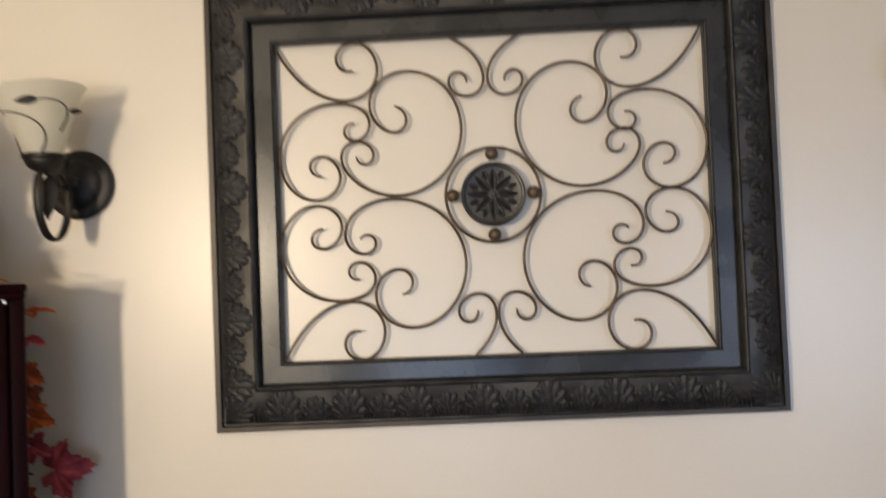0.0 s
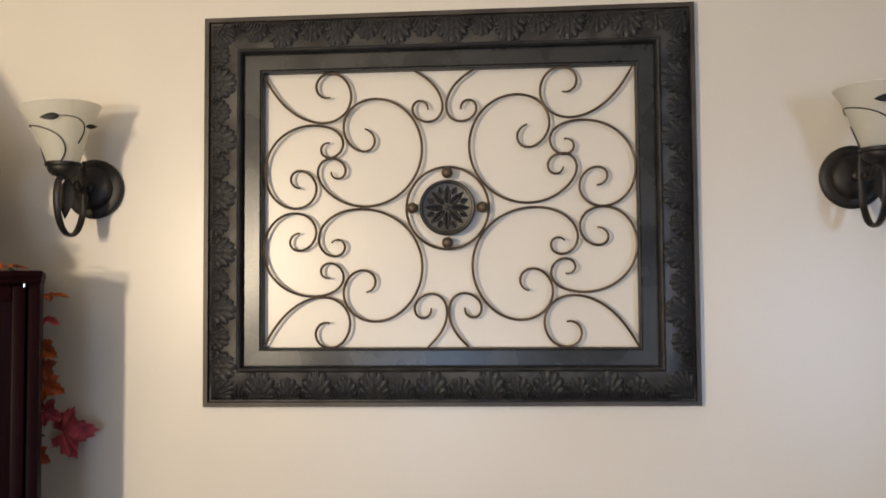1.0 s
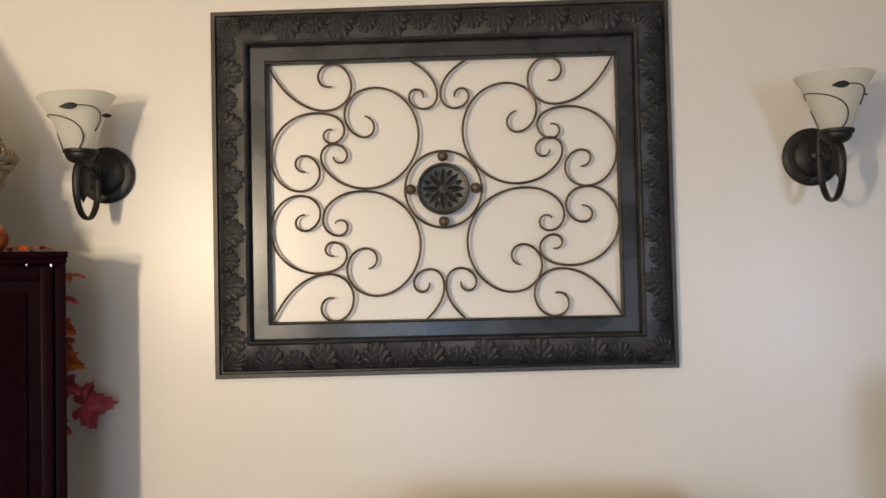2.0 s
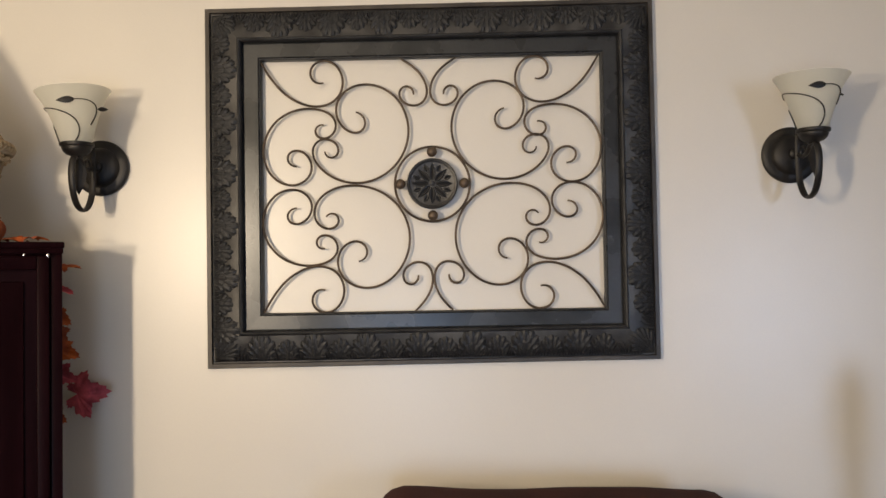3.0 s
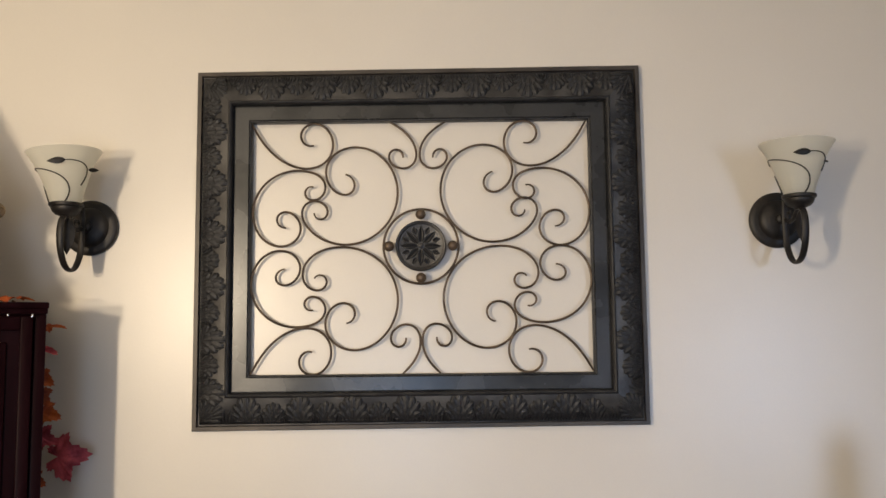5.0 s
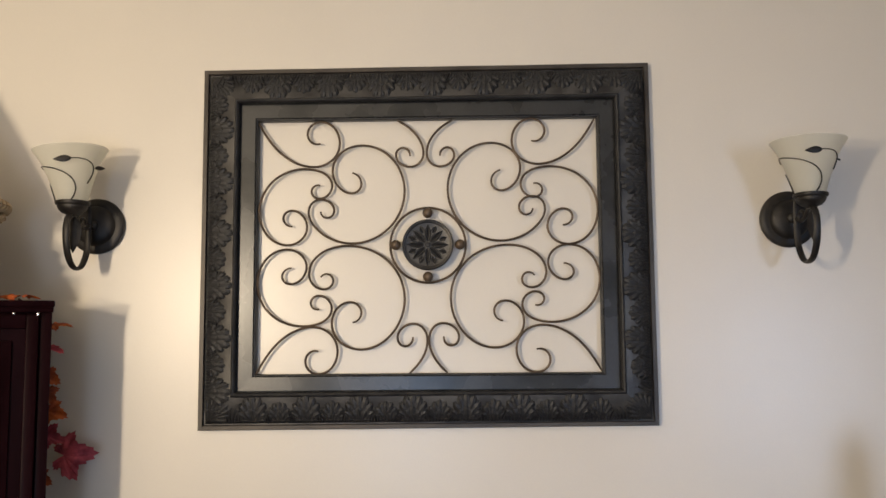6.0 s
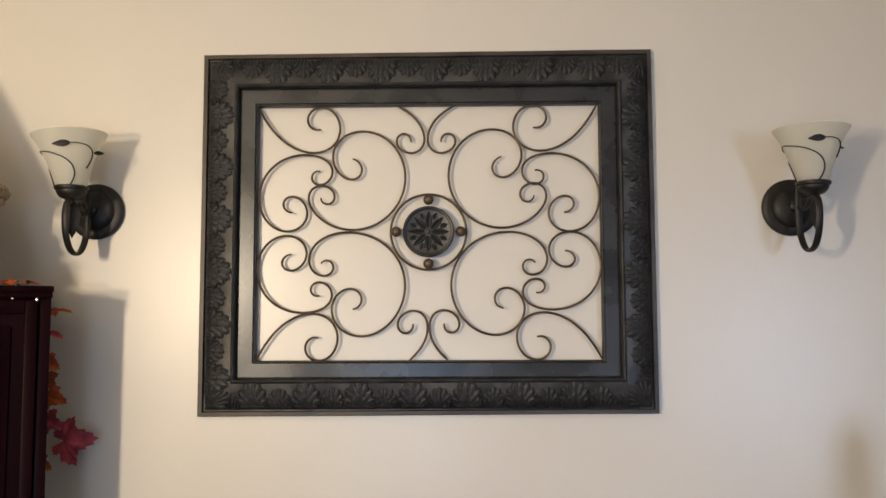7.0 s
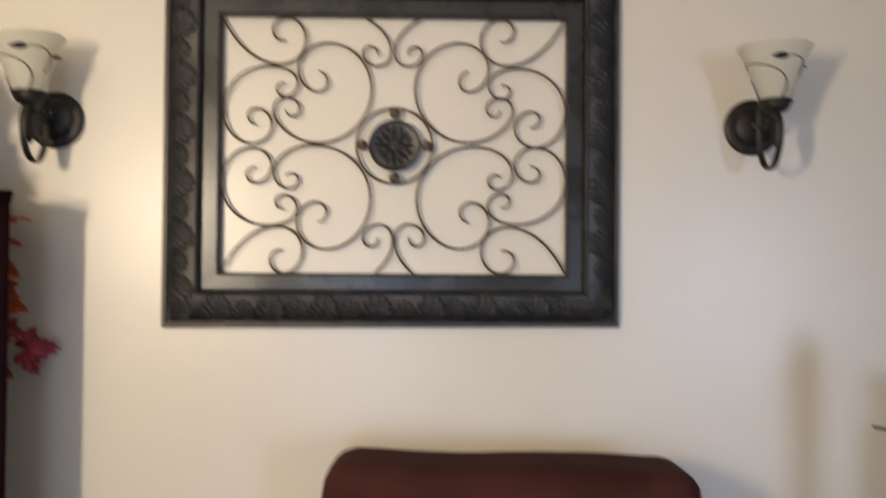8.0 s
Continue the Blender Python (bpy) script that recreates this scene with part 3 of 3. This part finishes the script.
# basket and leaves on the cabinet top
basket = thing("wicker_basket", pose(-1.003, -0.225, CT - 0.002), "pale twisted wicker basket with a conical straw lid", "basket")
bm = bmesh.new()
for k in range(6):
    z = 0.010 + 0.034 * k
    r = 0.088 + 0.30 * z
    tube(bm, [((r + 0.004 * math.sin(a * 12 + k * 3)) * math.cos(a), (r + 0.004 * math.sin(a * 12 + k * 3)) * math.sin(a), z) for a in np.linspace(0, 2 * math.pi, 90)], 0.0055, 6)
part("basket_weave", bm, WICKER, basket)
for k in range(44):
    lean = 0.14 if k % 2 else -0.14
    a0 = 2 * math.pi * k / 44
    stake = [((0.088 + 0.30 * z) * math.cos(a0 + lean * f), (0.088 + 0.30 * z) * math.sin(a0 + lean * f), z) for f, z in ((q / 6, 0.004 + 0.19 * q / 6) for q in range(7))]
    part("stake", tube(bmesh.new(), stake, 0.0042, 5), WICKER, basket)
part("basket_lining", lathe(bmesh.new(), [(0, 0.002), (0.078, 0.002), (0.132, 0.19), (0, 0.195)], 32), TWIG, basket, "dark brown lining")
for k in range(64):
    a0 = 2 * math.pi * k / 64
    coil = [((0.152 + 0.0105 * math.cos(b)) * math.cos(a0 + b * 0.035), (0.152 + 0.0105 * math.cos(b)) * math.sin(a0 + b * 0.035), 0.197 + 0.0105 * math.sin(b)) for b in np.linspace(0, 2 * math.pi, 14)]
    part("rim_strand", tube(bmesh.new(), coil, 0.0034, 6), WICKER, basket)
for k in range(2):
    twist = [((0.147 + 0.005 * math.cos(a * 11 + k * math.pi)) * math.cos(a), (0.147 + 0.005 * math.cos(a * 11 + k * math.pi)) * math.sin(a), 0.178 + 0.005 * math.sin(a * 11 + k * math.pi)) for a in np.linspace(0, 2 * math.pi, 150)]
    part("twisted_band", tube(bmesh.new(), twist, 0.0042, 6), WICKER, basket)
lid = bmesh.new()
for k in range(16):
    f = k / 15
    r = 0.122 * (1 - f) + 0.008
    tube(lid, [((r + 0.002 * math.sin(a * 18 + k)) * math.cos(a), (r + 0.002 * math.sin(a * 18 + k)) * math.sin(a), 0.218 + 0.215 * f) for a in np.linspace(0, 2 * math.pi, 70)], 0.0115, 6)
part("basket_lid", lid, WICKER, basket, "conical coiled straw lid")
spray = thing("leaf_spray", pose(-0.887, -0.30, CT), "spray of orange and red fabric maple leaves on the cabinet top", "leaf spray")
part("vine_stem", tube(bmesh.new(), glide([(0.06, -0.02, 0.006), (0.0, 0.0, 0.02), (-0.04, 0.0, 0.10), (-0.03, 0.0, 0.18)]), 0.0022, 6), TWIG, spray)
for k, (x, y, z, size, ry) in enumerate(((-0.06, 0, 0.02, 0.10, -20), (-0.05, 0.01, 0.06, 0.10, -30), (-0.07, 0, 0.10, 0.10, -20), (-0.06, 0.01, 0.14, 0.10, -35), (-0.05, 0, 0.17, 0.09, -60), (-0.03, 0, 0.09, 0.085, -5), (-0.02, 0, 0.055, 0.085, -10), (-0.01, 0.0, 0.03, 0.095, -10), (-0.09, 0, 0.15, 0.11, -50), (-0.08, 0.0, 0.05, 0.11, 0), (-0.05, 0.03, 0.10, 0.10, -12), (-0.055, 0.03, 0.15, 0.10, -20), (-0.05, 0.04, 0.06, 0.10, 0))):
    garland_leaf((x, y, z), size, random.uniform(70, 105), ry, random.uniform(-12, 12), ORANGE if k % 3 else RED, 40 + k, spray)
pumpkin = thing("pumpkin", pose(-0.858, -0.262, CT), "small ribbed orange decorative pumpkin on the cabinet top", "pumpkin")
gourd = bmesh.new()
for i in range(13):
    for k in range(48):
        v, a = math.pi * i / 12, 2 * math.pi * k / 48
        r = 0.036 * math.sin(v) ** 0.85 * (1 - 0.10 * abs(math.cos(a * 5)) ** 3) if 0 < i < 12 else 0.004
        gourd.verts.new((r * math.cos(a), r * math.sin(a), 0.026 - 0.026 * math.cos(v) * (1 - 0.12 * (i in (0, 12)))))
gourd.verts.ensure_lookup_table()
for i in range(12):
    for k in range(48):
        gourd.faces.new([gourd.verts[(i + di) * 48 + (k + dk) % 48] for di, dk in ((0, 0), (0, 1), (1, 1), (1, 0))])
part("gourd", gourd, ORANGE, pumpkin, sharp=70)
part("stalk", tube(bmesh.new(), glide([(0, 0, 0.046), (0.002, 0, 0.058), (0.008, 0.002, 0.068)], 4), lambda f: 0.006 * (1 - 0.4 * f), 7), TWIG, pumpkin, "dry brown stalk")
for k, (x, y, z, size, rz) in enumerate(((-0.797, -0.252, CT + 0.004, 0.06, 20), (-0.862, -0.285, CT + 0.004, 0.07, 150), (-0.87, -0.205, CT + 0.004, 0.08, -20))):
    tagged(new("fabric_leaf", mesh_of("fabric_leaf", maple(size, 90 + k), ORANGE, sharp=80)), "orange fabric maple leaf lying on the cabinet top", "leaf", "loose leaves on the cabinet").matrix_world = pose(x, y, z + 0.005, 2, -2, rz)


# the armchair
def cushion(x0, x1, y0, y1, z0, z1, r, puff, seed, nx=26, ny=10, nz=18):
    """A stuffed block: rounded edges, bulging faces, slightly uneven."""
    bm = bmesh.new()
    got = {}
    c = Vector(((x0 + x1) / 2, (y0 + y1) / 2, (z0 + z1) / 2))
    hx, hy, hz = (x1 - x0) / 2, (y1 - y0) / 2, (z1 - z0) / 2

    def vert(i, j, k):
        if (i, j, k) not in got:
            p = Vector(((2 * i / nx - 1) * hx, (2 * j / ny - 1) * hy, (2 * k / nz - 1) * hz))
            core = Vector((max(-hx + r, min(hx - r, p.x)), max(-hy + r, min(hy - r, p.y)), max(-hz + r, min(hz - r, p.z))))
            d = p - core
            q = core + (d.normalized() * r if d.length > 1e-9 else d)
            bulge = (1 - (p.x / hx) ** 2) * (1 - (p.z / hz) ** 4)
            q.y += puff * bulge * (1 if p.y > 0 else -1) * (abs(p.y) / hy)
            q += Vector((0, 0.5, 1)) * 0.006 * noise.noise((q.x * 7 + seed, q.y * 6, q.z * 5))
            got[i, j, k] = bm.verts.new(c + q)
        return got[i, j, k]

    for a, b, fixed, place in (
        (nx, nz, ny, lambda u, v, w: (u, w, v)), (nx, ny, nz, lambda u, v, w: (u, v, w)), (ny, nz, nx, lambda u, v, w: (w, u, v))):
        for w in (0, fixed):
            for u in range(a):
                for v in range(b):
                    bm.faces.new([vert(*place(u + du, v + dv, w)) for du, dv in ((0, 0), (1, 0), (1, 1), (0, 1))])
    return bm


chair = thing("armchair", pose(0.238, -0.24, 0), "maroon leather armchair with a padded high back against the wall", "armchair")
part("backrest", cushion(-0.374, 0.334, -0.11, 0.11, 0.40, 0.990, 0.056, 0.02, 3), LEATHER, chair, at=pose(0, 0, -0.003, 0, 1.2, 0), sharp=180)
part("seat_cushion", cushion(-0.29, 0.29, -0.66, -0.10, 0.30, 0.47, 0.05, 0.0, 5), LEATHER, chair, sharp=180)
for x in (-0.39, 0.39):
    part("armrest", cushion(x - 0.095, x + 0.095, -0.68, 0.02, 0.12, 0.62, 0.06, 0.0, 7 + x), LEATHER, chair, sharp=180)
part("base", boxed(-0.33, 0.33, -0.62, 0.06, 0.06, 0.31, 0.02), LEATHER, chair)
for x in (-0.3, 0.3):
    for y in (-0.58, 0.0):
        part("foot", lathe(bmesh.new(), [(0, 0), (0.018, 0), (0.026, 0.062), (0, 0.062)], 16), CHERRY, chair, at=pose(x, y, 0))

# the side table with a vase and a dark ornament
table = thing("side_table", pose(1.13, -0.38, 0), "small round dark wood side table beside the armchair", "side table")
part("tabletop", lathe(bmesh.new(), [(0, 0.56), (0.215, 0.56), (0.222, 0.57), (0.222, 0.58), (0.215, 0.585), (0, 0.585)], 48), CHERRY, table)
part("pedestal", lathe(bmesh.new(), [(0, 0), (0.15, 0), (0.15, 0.015), (0.04, 0.05), (0.022, 0.12), (0.03, 0.3), (0.02, 0.45), (0.05, 0.56), (0, 0.56)], 32), CHERRY, table)
vase = thing("vase", pose(1.062, -0.42, 0.585), "tall slender dark glazed vase on the side table", "vase")
part("vase_body", lathe(bmesh.new(), [(0, 0), (0.034, 0), (0.035, 0.1), (0.027, 0.30), (0.029, 0.41), (0.040, 0.47), (0.041, 0.54), (0.030, 0.595), (0.02, 0.61), (0, 0.61)], 32), CLAY, vase)

planter = thing("planter", pose(1.215, -0.33, 0.585), "dark glazed planter with pointed dark leaves on the side table", "planter")
part("pot", lathe(bmesh.new(), [(0, 0), (0.06, 0), (0.062, 0.03), (0.066, 0.2), (0.062, 0.36), (0.066, 0.41), (0.068, 0.43), (0.060, 0.43), (0.056, 0.40), (0, 0.39)], 36), CLAY, planter)
for rz, ry, length in ((176, -4, 0.310), (120, -28, 0.20), (60, -40, 0.22), (0, -20, 0.22), (-60, -35, 0.2), (215, -42, 0.16)):
    part("pointed_leaf", leaf_blade(length, 0.026, 0.003, 0.02), CLAY, planter, at=pose(0, 0, 0.435, 0, 0, rz) @ pose(0, 0, 0, 0, ry, 0))

# the floor lamp beside the viewer
lamp = thing("floor_lamp", pose(LAMP[0], LAMP[1] - 0.12, 0), "slim dark metal floor lamp with two warm bulbs", "floor lamp")
part("lamp_base", lathe(bmesh.new(), [(0, 0), (0.13, 0), (0.13, 0.012), (0.03, 0.03), (0, 0.03)], 32), SCONCE_IRON, lamp)
part("pole", tube(bmesh.new(), [(0, 0, 0.02), (0, 0, 0.8), (0, 0, 1.66)], 0.009, 10), SCONCE_IRON, lamp)
for z in (1.68, 1.48):
    part("lamp_arm", tube(bmesh.new(), glide([(0, 0, z - 0.14), (0, 0.05, z - 0.15), (0, 0.11, z - 0.12), (0, 0.12, z - 0.09)], 5), 0.006, 8), SCONCE_IRON, lamp)
    part("socket", lathe(bmesh.new(), [(0, 0), (0.016, 0), (0.018, 0.01), (0.018, 0.035), (0, 0.035)], 20), SCONCE_IRON, lamp, at=pose(0, 0.12, z - 0.09))
